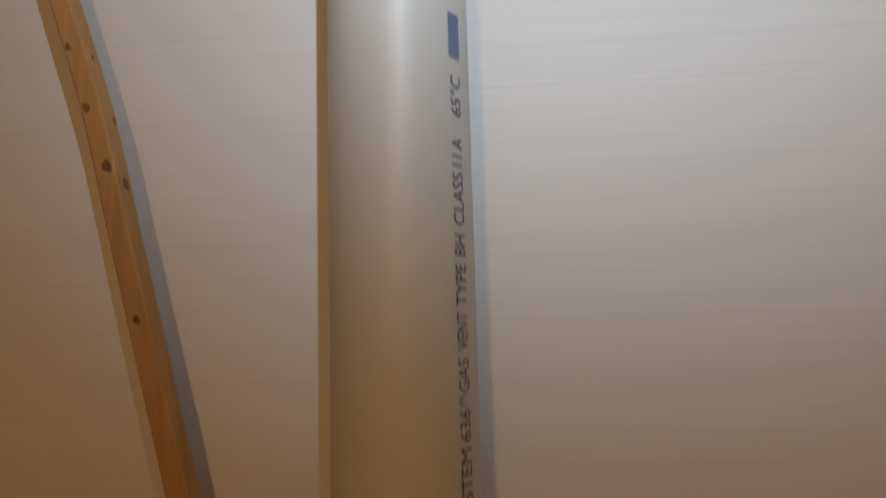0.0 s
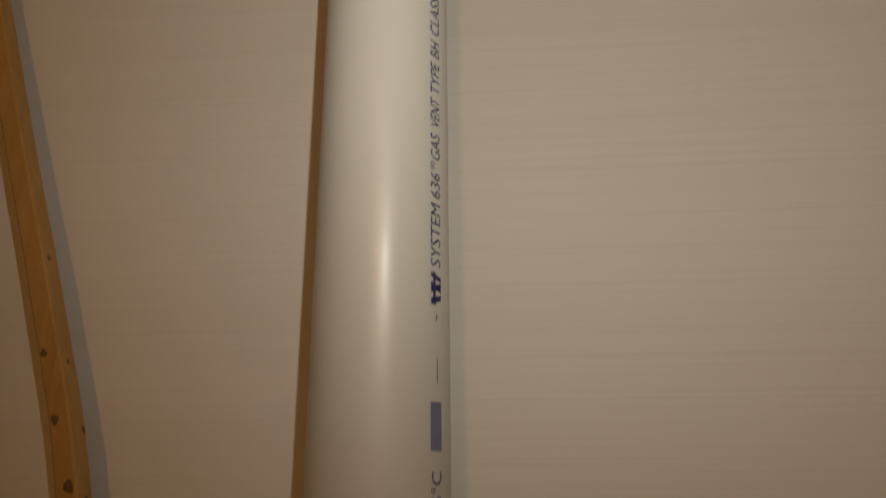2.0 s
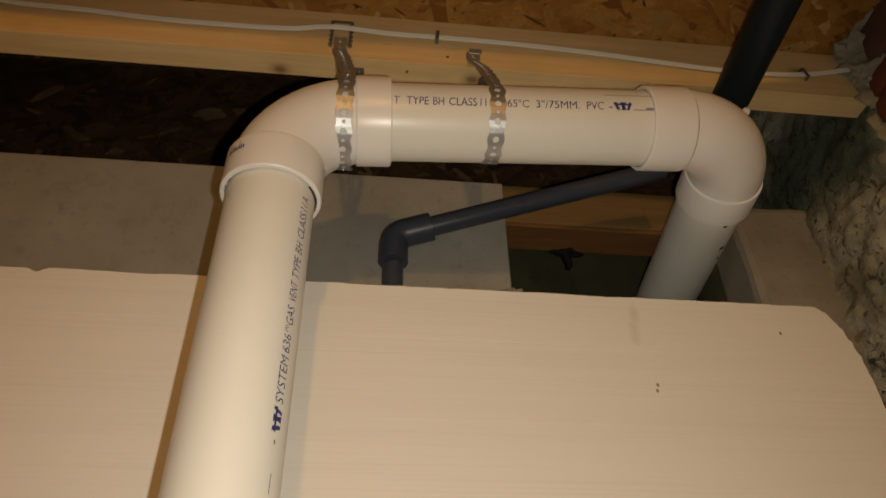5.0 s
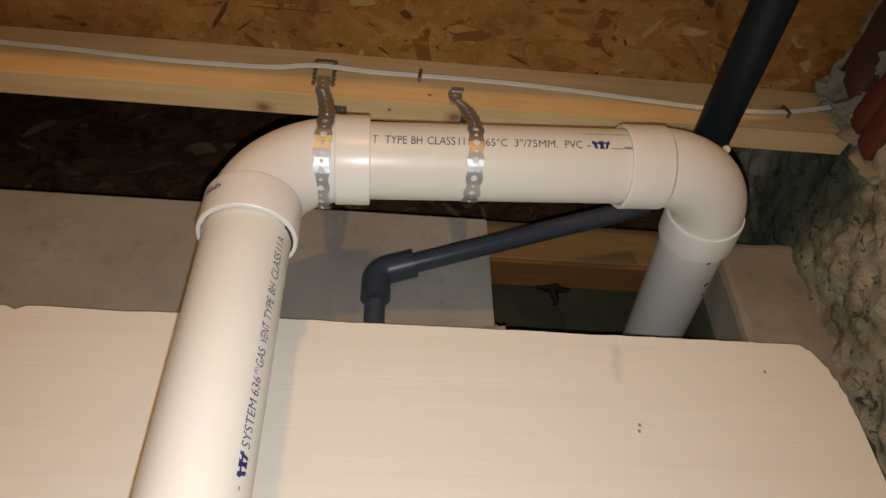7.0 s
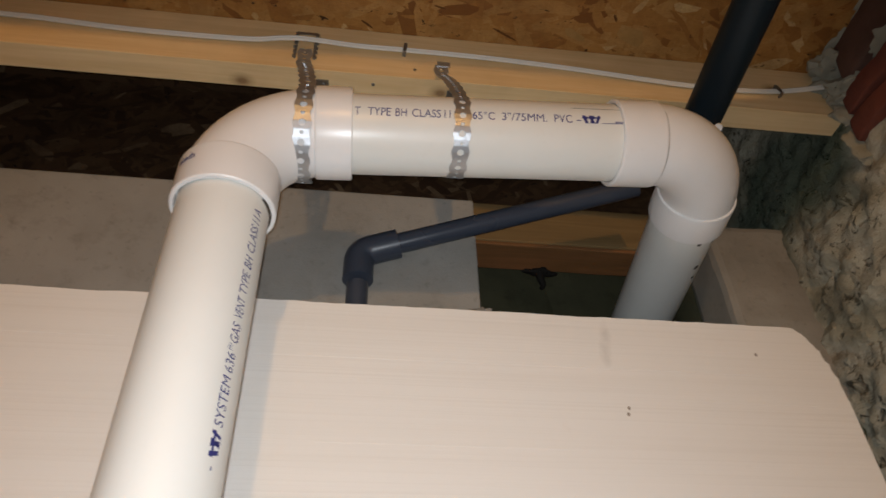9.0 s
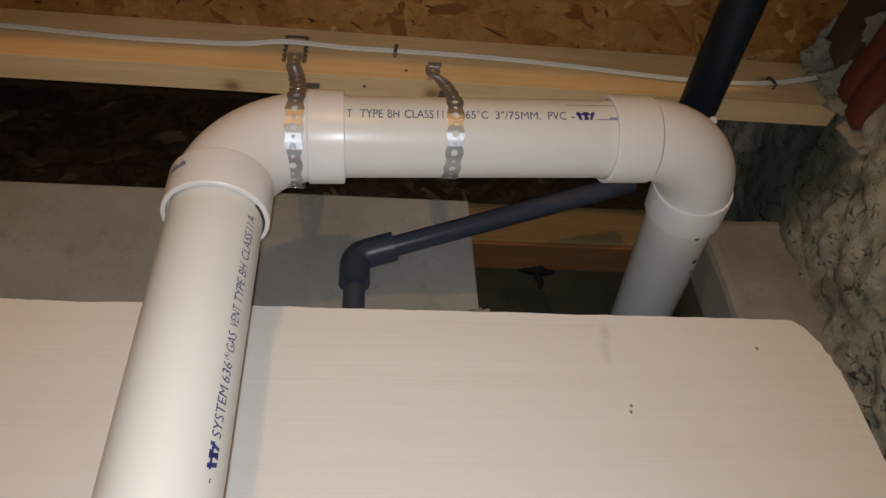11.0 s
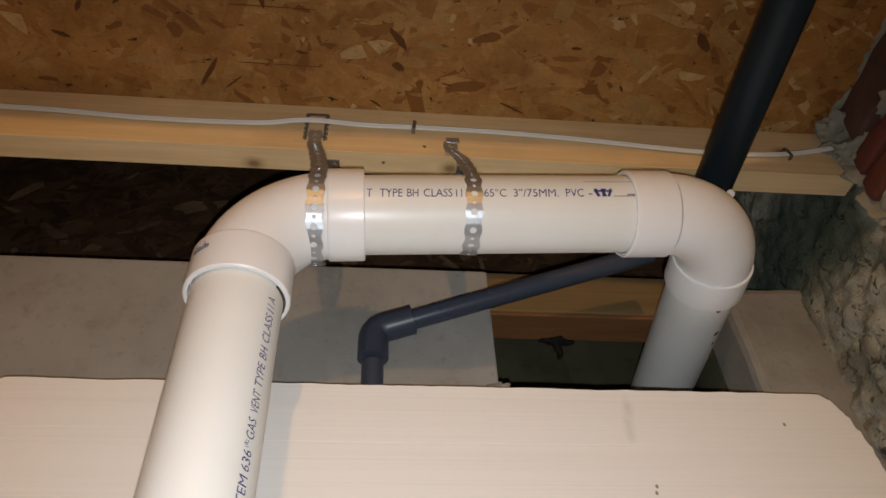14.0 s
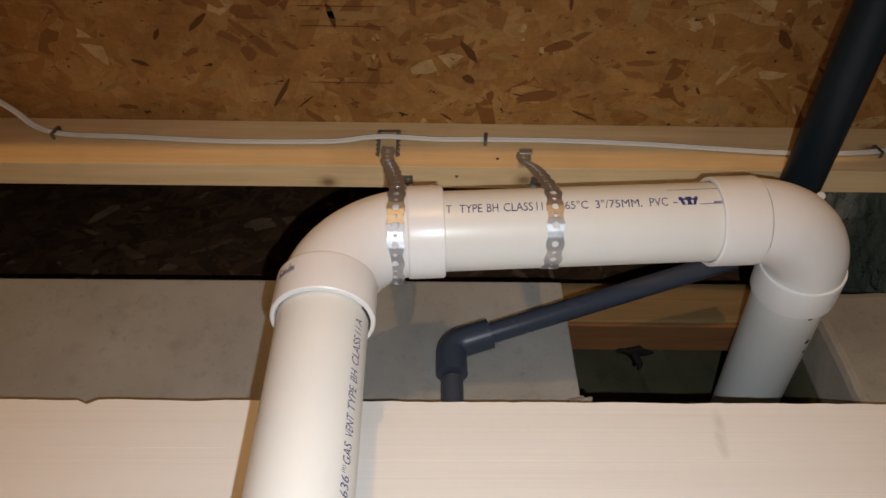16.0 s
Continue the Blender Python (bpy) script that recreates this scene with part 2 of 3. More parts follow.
def slab(x0, x1, y0, y1, z0, z1, bevel=0.0, cuts=0, rough=0.0, seed=0):
    """A box between two corners, its edges eased, and its surface uneven if asked."""
    bm = bmesh.new()
    bmesh.ops.create_cube(bm, size=1)
    for v in bm.verts:
        v.co = Vector(((x0 + x1) / 2 + v.co.x * (x1 - x0), (y0 + y1) / 2 + v.co.y * (y1 - y0), (z0 + z1) / 2 + v.co.z * (z1 - z0)))
    if bevel:
        bmesh.ops.bevel(bm, geom=list(bm.edges), offset=bevel, segments=2, profile=0.6, affect="EDGES")
    if cuts:
        bmesh.ops.subdivide_edges(bm, edges=list(bm.edges), cuts=cuts, use_grid_fill=True)
        for v in bm.verts:
            v.co += noise.noise_vector(v.co * 23 + Vector((seed, 0, 0))) * rough
    return bm


def rings(rows, closed=False, cap=True):
    """A mesh from rows of rings of points."""
    bm = bmesh.new()
    made = [[bm.verts.new(p) for p in row] for row in rows]
    k = len(made[0])
    for a, b in zip(made, made[1:] + ([made[0]] if closed else [])):
        for i in range(k):
            bm.faces.new((a[i], a[(i + 1) % k], b[(i + 1) % k], b[i]))
    if cap and not closed:
        bm.faces.new(made[0][::-1]), bm.faces.new(made[-1])
    bmesh.ops.recalc_face_normals(bm, faces=bm.faces)
    return bm


def tube(path, radii, count=48, cap=True):
    """A round tube along points, with a radius at each."""
    path = [Vector(p) for p in path]
    rows, side = [], None
    for i, p in enumerate(path):
        a, b = path[max(0, i - 1)], path[min(len(path) - 1, i + 1)]
        j = i
        while (b - a).length < 1e-7 and j < len(path) - 1:
            j += 1
            b = path[j]
        d = (b - a).normalized()
        if side is None:
            side = d.orthogonal().normalized()
        side = (side - d * side.dot(d)).normalized()
        up = d.cross(side)
        r = radii[i] if isinstance(radii, (list, tuple)) else radii
        rows.append([p + (side * math.cos(t) + up * math.sin(t)) * r for t in (2 * math.pi * k / count for k in range(count))])
    return rings(rows, cap=cap)


def spun(origin, axis, profile, count=64, cap=True):
    """A turned form: rows of (distance along the axis, radius)."""
    axis = Vector(axis).normalized()
    side = axis.orthogonal().normalized()
    up = axis.cross(side)
    return rings([[Vector(origin) + axis * d + (side * math.cos(t) + up * math.sin(t)) * r for t in (2 * math.pi * k / count for k in range(count))]
                  for d, r in profile], cap=cap)


def curve_points(points, steps=8):
    """A smooth line through points."""
    p = [Vector(q) for q in points]
    p = [2 * p[0] - p[1], *p, 2 * p[-1] - p[-2]]
    out = []
    for a, b, c, d in zip(p, p[1:], p[2:], p[3:]):
        for k in range(steps):
            t = k / steps
            out.append(0.5 * (2 * b + (c - a) * t + (2 * a - 5 * b + 4 * c - d) * t * t + (3 * b - a - 3 * c + d) * t ** 3))
    return out + [p[-2]]


def clods(spots, rough=1.0):
    """Rounded, broken clods run together; each spot is a place and three half-sizes."""
    bm = bmesh.new()
    for x, y, z, rx, ry, rz in spots:
        for v in bmesh.ops.create_icosphere(bm, subdivisions=4, radius=1.0)["verts"]:
            d = Vector((v.co.x * rx, v.co.y * ry, v.co.z * rz))
            p = Vector((x, y, z)) + d
            v.co = p + d * rough * (0.5 * noise.fractal(p * 38, 0.9, 2.1, 4) + 0.25 * noise.noise(p * 140))
    return bm


# ---- structure ----
PIPE_R, HUB_R = 0.04445, 0.0512
BOARD_Y, WALL_Y, CEIL_Z, SIDE_X = 0.1727, 0.2294, 2.4490, 0.772
JOIST_Y, JOIST_Z = 0.0259, 2.353
BACK_Y, LEFT_X = -3.4, -2.6


def strands(bm, count, u, v, place, seed, size=(0.022, 0.075), lift=0.0012):
    """Thin pressed flakes strewn over a rectangle; place() lays (u, v, height) into the world."""
    rng = random.Random(seed)
    for i in range(count):
        cu, cv = rng.uniform(*u), rng.uniform(*v)
        ln, wd = rng.uniform(*size), rng.uniform(0.006, 0.028)
        a = rng.gauss(0.1, 0.85)
        h = lift * (0.15 + 0.85 * i / count)
        outline = [(-1, -0.5), (-0.55, -0.9), (0.3, -1), (0.9, -0.6), (1, 0.4), (0.5, 1), (-0.4, 0.85), (-0.95, 0.5)]
        pts = []
        for x, y in outline:
            x, y = x * ln / 2 * rng.uniform(0.75, 1.1), y * wd / 2 * rng.uniform(0.6, 1.15)
            pts.append(bm.verts.new(place(cu + x * math.cos(a) - y * math.sin(a), cv + x * math.sin(a) + y * math.cos(a), h)))
        bm.faces.new(pts)


def chip(bm, x, y, ln, wd, turn, kind, seed):
    """One long splinter in the face of the strand board: dark bark (1) or pale wood (2)."""
    rng = random.Random(seed)
    a = radians(turn)
    pts = []
    for u, v in ((-1, -0.2), (-0.6, -0.9), (0.2, -1), (0.85, -0.6), (1, 0.3), (0.4, 0.9), (-0.3, 1), (-0.8, 0.6)):
        u, v = u * ln / 2 * rng.uniform(0.8, 1.1), v * wd / 2 * rng.uniform(0.55, 1.2)
        pts.append(bm.verts.new((x + u * math.cos(a) - v * math.sin(a), y + u * math.sin(a) + v * math.cos(a), CEIL_Z - 0.0021)))
    bm.faces.new(pts).material_index = kind


def build_ceiling():
    bm = slab(LEFT_X, SIDE_X + 0.05, BACK_Y, 0.062, CEIL_Z, CEIL_Z + 0.012)
    strands(bm, 7500, (-0.80, 0.80), (-0.44, 0.04), lambda a, b, h: (a, b, CEIL_Z - 0.0003 - h), 3, (0.022, 0.095), 0.0014)
    for k, (x, y, ln, wd, turn) in enumerate(((-0.300, -0.029, 0.052, 0.008, -32), (-0.170, -0.031, 0.048, 0.015, -8), (0.485, -0.005, 0.045, 0.030, 35), (0.407, 0.001, 0.040, 0.014, 25), (0.353, -0.139, 0.024, 0.050, 10),
                                               (0.195, -0.075, 0.040, 0.010, 8), (0.005, -0.128, 0.085, 0.012, 2), (0.470, -0.070, 0.050, 0.012, 25))):
        chip(bm, x, y, ln, wd, turn, 2, k)
    for k, (x, y, ln, wd, turn) in enumerate(((0.152, -0.082, 0.040, 0.010, 52), (0.153, -0.043, 0.018, 0.012, 30), (-0.177, -0.116, 0.032, 0.010, -45), (-0.089, -0.018, 0.050, 0.007, -60), (0.544, -0.105, 0.034, 0.013, 48), (-0.016, -0.128, 0.036, 0.008, 75),
                                               (-0.260, -0.060, 0.024, 0.006, 20), (0.310, 0.010, 0.040, 0.004, 25), (0.270, -0.150, 0.022, 0.006, 80), (-0.060, -0.005, 0.034, 0.003, -40), (0.030, -0.055, 0.016, 0.005, 10), (0.455, -0.030, 0.014, 0.004, 60),
                                               (0.220, -0.020, 0.018, 0.003, 15), (-0.230, -0.100, 0.020, 0.006, -60), (0.380, -0.085, 0.014, 0.004, 0), (0.610, -0.060, 0.030, 0.005, 35), (0.125, 0.015, 0.022, 0.004, 35))):
        chip(bm, x, y, ln, wd, turn, 1, 50 + k)
    # faint lines of a stamp on the board
    for x, y, ln in ((-0.006, -0.1395, 0.118), (-0.006, -0.1140, 0.120), (0.000, -0.0355, 0.125)):
        chip(bm, x, y, ln, 0.0018, 0, 1, 90)
    ob = tagged(part("ceiling", bm, OSB), "brown oriented strand board underside of the floor above", "ceiling", kind="structure")
    ob.data.materials.append(CHIP_DARK)
    ob.data.materials.append(CHIP_PALE)


def build_back():
    # upper ceiling and rim board: the joist space's shade is in their colour
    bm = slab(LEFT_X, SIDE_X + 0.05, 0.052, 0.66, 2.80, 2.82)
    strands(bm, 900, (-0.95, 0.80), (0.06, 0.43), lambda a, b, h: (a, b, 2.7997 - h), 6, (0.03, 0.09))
    tagged(part("upper_ceiling", bm, OSB_SHADED), "strand board above the open joist space, shade in its colour", "ceiling", kind="structure")
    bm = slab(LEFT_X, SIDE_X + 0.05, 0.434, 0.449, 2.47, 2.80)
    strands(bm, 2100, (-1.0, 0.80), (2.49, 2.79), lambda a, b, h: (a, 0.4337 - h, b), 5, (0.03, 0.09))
    tagged(part("rim_board", bm, OSB_SHADED), "strand board rim behind the joist, shade in its colour", "rim board", kind="structure")
    # the foundation: a grey facing whose end stands free beside the opening
    bm = slab(LEFT_X, 0.2985, WALL_Y, 0.318, 0.0, 2.3425, 0.003)
    tagged(part("wall_north", bm, GREY), "smooth grey concrete foundation wall with a cut end", "wall", kind="structure")
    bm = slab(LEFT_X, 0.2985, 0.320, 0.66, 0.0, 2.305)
    tagged(part("wall_core", bm, DEEP), "olive stone wall core, shade in its colour", "wall", kind="structure")
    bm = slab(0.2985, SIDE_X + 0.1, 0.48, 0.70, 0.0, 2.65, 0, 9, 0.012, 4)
    tagged(part("wall_recess", bm, DEEP), "greenish stone at the back of the opening, shade in its colour", "wall", kind="structure")
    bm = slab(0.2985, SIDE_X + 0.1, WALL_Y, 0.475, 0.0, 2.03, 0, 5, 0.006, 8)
    tagged(part("wall_below", bm, DEEP), "olive stone below the opening, shade in its colour", "wall", kind="structure")


def build_room():
    tagged(part("floor", slab(LEFT_X, SIDE_X + 0.2, BACK_Y, 0.66, -0.1, 0.0), FLOOR), "bare grey concrete basement floor", "floor", kind="structure")
    tagged(part("wall_west", slab(LEFT_X - 0.1, LEFT_X, BACK_Y, 0.70, 0, 2.83), PAINT), "plain parged basement wall", "wall", kind="structure")
    tagged(part("wall_south", slab(LEFT_X - 0.1, SIDE_X + 0.2, BACK_Y - 0.1, BACK_Y, 0, 2.83), PAINT), "plain parged basement wall", "wall", kind="structure")
    # the rough wall of rubble and mortar
    bm = bmesh.new()
    ny, nz, y0, y1, z0, z1 = 230, 190, -0.75, 0.66, 1.55, 2.80
    grid = []
    for i in range(ny + 1):
        row = []
        for k in range(nz + 1):
            y, z = y0 + (y1 - y0) * i / ny, z0 + (z1 - z0) * k / nz
            p = Vector((0.3, y * 11.0, z * 13.0))
            cell = noise.voronoi(p + 0.35 * noise.noise_vector(p * 1.3))[0]
            stone = min(0.35, cell[1] - cell[0])
            out = 0.018 * stone + 0.008 * noise.fractal(p * 1.1, 0.8, 2.1, 4) + 0.0060 * noise.noise(p * 3.1) + 0.0038 * noise.noise(p * 7.3) + 0.0015 * noise.noise(p * 17.0)
            low = max(0.0, min(1.0, (2.33 - z) / 0.10))
            out = out * (0.6 + 0.4 * low) - 0.012 + 0.004 * low
            row.append(bm.verts.new((SIDE_X - out, y, z)))
        grid.append(row)
    for a, b in zip(grid, grid[1:]):
        for i in range(nz):
            bm.faces.new((a[i], a[i + 1], b[i + 1], b[i]))
    tagged(part("wall_east", bm, RUBBLE, smooth=True), "rough rubble stone wall with crumbling grey mortar", "wall", kind="structure")
    tagged(part("wall_east_base", slab(SIDE_X + 0.06, SIDE_X + 0.2, BACK_Y, 0.70, 0, 2.83), PAINT), "plain wall behind the rubble facing", "wall", kind="structure")


def build_joist():
    for y, low, seen in ((JOIST_Y, JOIST_Z, True), (-0.405, 2.362, False)):
        joist = thing("ceiling_joist", "pale pine floor joist on edge with dark knots" if seen else "pale pine floor joist on edge", "joist", "ceiling joists")
        part("joist_timber", slab(LEFT_X, SIDE_X + 0.01, y, y + 0.035, low, CEIL_Z - 0.002, 0.0008), BEAM, joist)
        if seen:
            part("nail_head", spun((0.1910, y + 0.0005, 2.3705), (0, -1, 0), [(0, 0.0024), (0.0012, 0.0022), (0.0016, 0.001)], 12), STEEL_DULL, joist)
            part("nail_head", spun((0.1388, y + 0.015, low + 0.0005), (0, 0, -1), [(0, 0.0024), (0.0012, 0.0022), (0.0016, 0.001)], 12), STEEL_DULL, joist)


build_ceiling()
build_back()
build_room()
build_joist()


# ---- the foam board ----
def build_board():
    board = thing("insulation_board", "white foam insulation board with a rounded corner against the wall", "insulation board")
    x0, x1, top, thick = -1.35, 0.729, 2.1025, 0.020
    outline = []
    steps = 170
    for i in range(steps + 1):
        x = x0 + (0.682 - x0) * i / steps
        nick = 0.006 * math.exp(-((x + 0.287) / 0.006) ** 2)
        outline.append((x, top - nick + 0.0016 * noise.noise(Vector((x * 14, 3.1, 0))) + 0.0011 * noise.noise(Vector((x * 60, 0, 1.7))) - 0.003 * (x - 0.25)))
    zc = outline[-1][1]
    for k in range(1, 25):
        t = k / 24 * math.pi / 2
        wob = 0.003 * noise.noise(Vector((k * 0.7, 5.0, 2.0)))
        outline.append((0.682 + (0.045 + wob) * math.sin(t), zc - 0.120 * (1 - math.cos(t)) + wob))
    outline += [(x1 + 0.002, 1.75), (x1, 1.2), (x1, 0.0), (x0, 0.0)]
    bm = bmesh.new()
    front = [bm.verts.new((x, BOARD_Y, z)) for x, z in outline]
    back = [bm.verts.new((x, BOARD_Y + thick, z)) for x, z in outline]
    bm.faces.new(front)
    bm.faces.new(back[::-1])
    for i in range(len(front)):
        k = (i + 1) % len(front)
        bm.faces.new((front[k], front[i], back[i], back[k]))
    bmesh.ops.recalc_face_normals(bm, faces=bm.faces)
    bmesh.ops.triangulate(bm, faces=[f for f in bm.faces if len(f.verts) > 4])
    part("foam_sheet", bm, FOAM, board)
    for xa, xb, z in ((0.02, 0.66, 2.0290), (-0.32, -0.12, 2.0440), (0.10, 0.40, 1.9270), (0.545, 0.600, 2.0590), (0.50, 0.68, 1.9900), (0.03, 0.46, 1.4080)):
        part("crease", slab(xa, xb, BOARD_Y - 0.0003, BOARD_Y + 0.001, z, z + 0.0009, 0.0002), FOAM, board, "fine raised line pressed in the foam")
    bm = tube([(-0.3765, BOARD_Y - 0.0002, 1.925), (-0.3705, BOARD_Y - 0.0004, 1.945), (-0.3655, BOARD_Y - 0.0002, 1.972)], [0.0004, 0.0011, 0.0004], 8)
    part("scratch", bm, FOAM, board, "short raised scratch in the foam")
    return board


build_board()


# ---- the vent pipe ----
VENT = thing("vent_pipe", "white plastic gas vent pipe with two elbows and printed lettering", "vent pipe")


# the upright is plumb; the cross pipe runs slightly uphill, the last pipe out through the wall
CORNER_L, CORNER_R = Vector((0.0, 0.005, 2.2063)), Vector((0.5484, -0.0031, 2.2340))
UP = Vector((-0.0034, -0.0023, 1.0)).normalized()
ALONG = (CORNER_R - CORNER_L).normalized()
OUT = Vector((0.113, 1.0, 0.0337)).normalized()


BEND_L, BEND_R = 0.090, 0.086


def straight(a, b, r):
    a, b = Vector(a), Vector(b)
    n = (b - a).length
    steps = 12
    return part("pipe", spun(a, b - a, [(n * i / steps, r) for i in range(steps + 1)], 72), PVC, VENT, smooth=True)


def elbow(corner, way_a, way_b, k, bend, sizes):
    """A right-angled elbow with a socket at each end; the ways point from the corner to the sockets."""
    c, a, b = Vector(corner), Vector(way_a), Vector(way_b)
    r = bend * k
    centre = c + (a + b) * r
    path = [c + a * (r + 0.004)]
    for i in range(17):
        t = i / 16 * math.pi / 2
        path.append(centre - b * r * math.cos(t) - a * r * math.sin(t))
    path.append(c + b * (r + 0.004))
    body = part("elbow", tube(path, 0.0482 * k, 64), PVC_FITTING, VENT, "smooth white elbow fitting", smooth=True)
    for w, (e, hub) in zip((a, b), sizes):
        s = e - hub
        prof = [(s - 0.0006, 0.0465), (s - 0.0006, 0.0502), (s + 0.0004, 0.0510), (s + 0.002, 0.0512), (e - 0.0015, 0.0512), (e, 0.0500), (e, 0.0468), (e - 0.002, 0.0460), (e - 0.010, 0.0456), (e - 0.012, 0.0425)]
        part("socket", spun(c, w, [(d, q * k) for d, q in prof], 72), PVC_FITTING, body, smooth=True)
    return body


P_VERT = straight(CORNER_L - UP * (CORNER_L.z / UP.z), CORNER_L - UP * 0.075, PIPE_R)
P_HOR = straight(CORNER_L + ALONG * 0.075, CORNER_R - ALONG * 0.075, PIPE_R)
P_WALL = straight(CORNER_R + OUT * 0.075, CORNER_R + OUT * 0.62, PIPE_R)
ELBOW_L = elbow(CORNER_L, -UP, ALONG, 1.0, BEND_L, ((0.1200, 0.047), (0.1195, 0.0388)))
ELBOW_R = elbow(CORNER_R, -ALONG, OUT, 0.985, BEND_R, ((0.1335, 0.0505), (0.1255, 0.0460)))


ring = [(0.0813, 0.0470), (0.0813, 0.0481), (0.0831, 0.0481), (0.0831, 0.0470)]
part("seam", spun(CORNER_R, -ALONG, ring, 64, cap=False), GAP, ELBOW_R, "dark seam at the socket's shoulder", smooth=True)


def wrap(bm, to_pipe):
    """Lays flat lettering (x along the pipe, y round it) on a pipe."""
    for v in bm.verts:
        v.co = to_pipe(v.co.x, v.co.y)
    return bm


def letters(text, length, height):
    """Flat lettering of a given length and height, starting at the origin."""
    cu = bpy.data.curves.new("lettering", "FONT")
    cu.body, cu.size, cu.resolution_u, cu.offset = text, 1.0, 3, 0.0
    ob = bpy.data.objects.new("lettering", cu)
    scene.collection.objects.link(ob)
    bpy.context.view_layer.update()
    me = bpy.data.meshes.new_from_object(ob.evaluated_get(bpy.context.evaluated_depsgraph_get()))
    bm = bmesh.new()
    bm.from_mesh(me)
    bpy.data.objects.remove(ob), bpy.data.curves.remove(cu), bpy.data.meshes.remove(me)
    xs, ys = [v.co.x for v in bm.verts], [v.co.y for v in bm.verts]
    kx, ky = length / (max(xs) - min(xs)), height / max(0.69, max(ys))
    for v in bm.verts:
        v.co = Vector(((v.co.x - min(xs)) * kx, v.co.y * ky - height / 2, 0))
    for k in (-0.3, -0.1, 0.1, 0.3):
        bmesh.ops.bisect_plane(bm, geom=bm.verts[:] + bm.edges[:] + bm.faces[:], plane_co=(0, height * k, 0), plane_no=(0, 1, 0))
    return bm


def flat(points):
    bm = bmesh.new()
    for ring in points:
        bm.faces.new([bm.verts.new((x, y, 0)) for x, y in ring])
    return bm


def rect(x0, x1, y0, y1, n=6):
    return [[(x0, y0 + (y1 - y0) * i / n), (x1, y0 + (y1 - y0) * i / n), (x1, y0 + (y1 - y0) * (i + 1) / n), (x0, y0 + (y1 - y0) * (i + 1) / n)] for i in range(n)]


CYCLE = 0.3807
WORDS = [("SYSTEM", 0.0144, 0.0420), ("636", 0.0605, 0.0175), ("GAS", 0.0876, 0.0185), ("VENT", 0.1113, 0.0210), ("TYPE", 0.1361, 0.0240),
         ("BH", 0.1651, 0.0120), ("CLASS", 0.1827, 0.0310), ("I I A", 0.2176, 0.0170), ("65\u00b0C", 0.2480, 0.0245), ("3\"/75MM.", 0.2804, 0.0500), ("PVC", 0.3387, 0.0200), ("-", 0.3640, 0.0045)]


def print_line(pipe, to_pipe, first, last, start, height=0.0098, smear=False):
    """One line of print along a pipe, cut off where it goes into the sockets."""
    for word, s, ln in WORDS:
        if first <= start + s and start + s + ln * 1.04 <= last and not (smear and word[0] in "3P-"):
            part("lettering", wrap(letters(word, ln, height), to_pipe(start)(s)), INK, pipe, "small dark blue printed lettering")
    if first <= start + 0.0785 and start + 0.087 <= last:
        part("lettering", wrap(letters("(R)", 0.0060, 0.0040), lambda x, y: to_pipe(start)(0.0795)(x, y + 0.0030)), INK, pipe)
    if first <= start - 0.011 and start + 0.011 <= last:
        h = height * 0.5
        zig = [[(-0.0105 + d, h), (-0.0065 + d, h), (-0.0035 + d, -h), (-0.0070 + d, -h)] for d in (0.0, 0.0075)]
        zig += [[(-0.0035 + d, h), (-0.0005 + d, h), (-0.0035 + d, -h), (-0.0065 + d, -h)] for d in (0.0045, 0.0110)]
        zig += rect(-0.0105, 0.0105, h * 0.15, h * 0.60, 2)
        bm = wrap(flat(zig), to_pipe(start)(0, 0.0003))
        part("printed_mark", bm, INK_BLUE, pipe, "blue printed mark")
    if smear and first <= start - 0.095:
        part("ink_smear", wrap(flat(rect(-0.0970, -0.0690, -0.0052, 0.0052)), to_pipe(start)(0)), INK_PALE, pipe, "smeared pale blue patch of ink")
        part("printed_dash", wrap(flat(rect(-0.0580, -0.0430, -0.0014, -0.0007, 1)), to_pipe(start)(0)), INK, pipe)
        part("printed_dash", wrap(flat(rect(-0.0200, -0.0165, -0.0010, 0.0002, 1)), to_pipe(start)(0)), INK, pipe)


def on_vertical(start):
    a0 = -0.560

    def at(s, lift=0.0):
        def f(x, y):
            a, r = a0 - y / PIPE_R, PIPE_R + 0.00025 + lift
            z = start + s + x
            return CORNER_L + UP * ((z - CORNER_L.z) / UP.z) + Vector((r * math.cos(a), r * math.sin(a), 0))
        return f
    return at


def on_horizontal(start):
    a0 = -0.257

    def at(s, lift=0.0):
        def f(x, y):
            a, r = a0 + y / PIPE_R, PIPE_R + 0.00025 + lift
            return CORNER_L + ALONG * (start + s + x) + Vector((0, -r * math.cos(a), r * math.sin(a)))
        return f
    return at


for z in (1.8367, 1.8367 - CYCLE, 1.8367 - 2 * CYCLE):
    print_line(P_VERT, on_vertical, 0.9, CORNER_L.z - 0.100, z, smear=True)
LOGO_X = 0.3798
print_line(P_HOR, on_horizontal, 0.120, 0.425, LOGO_X - CYCLE, 0.0102)
print_line(P_HOR, on_horizontal, 0.120, 0.396, LOGO_X, 0.0102)
part("lettering", wrap(letters("T", 0.0055, 0.0102), on_horizontal(0.1215)(0)), INK, P_HOR, "small dark blue printed lettering")
part("printed_dash", wrap(flat(rect(0.012, 0.028, -0.0048, -0.0040, 1)), on_horizontal(LOGO_X)(0)), INK, P_HOR)
for k in range(6):
    part("printed_bar", wrap(flat(rect(0.0275 + 0.0022 * k, 0.0290 + 0.0022 * k, -0.0048, -0.0014, 1)), on_horizontal(LOGO_X)(0)), INK, P_HOR)
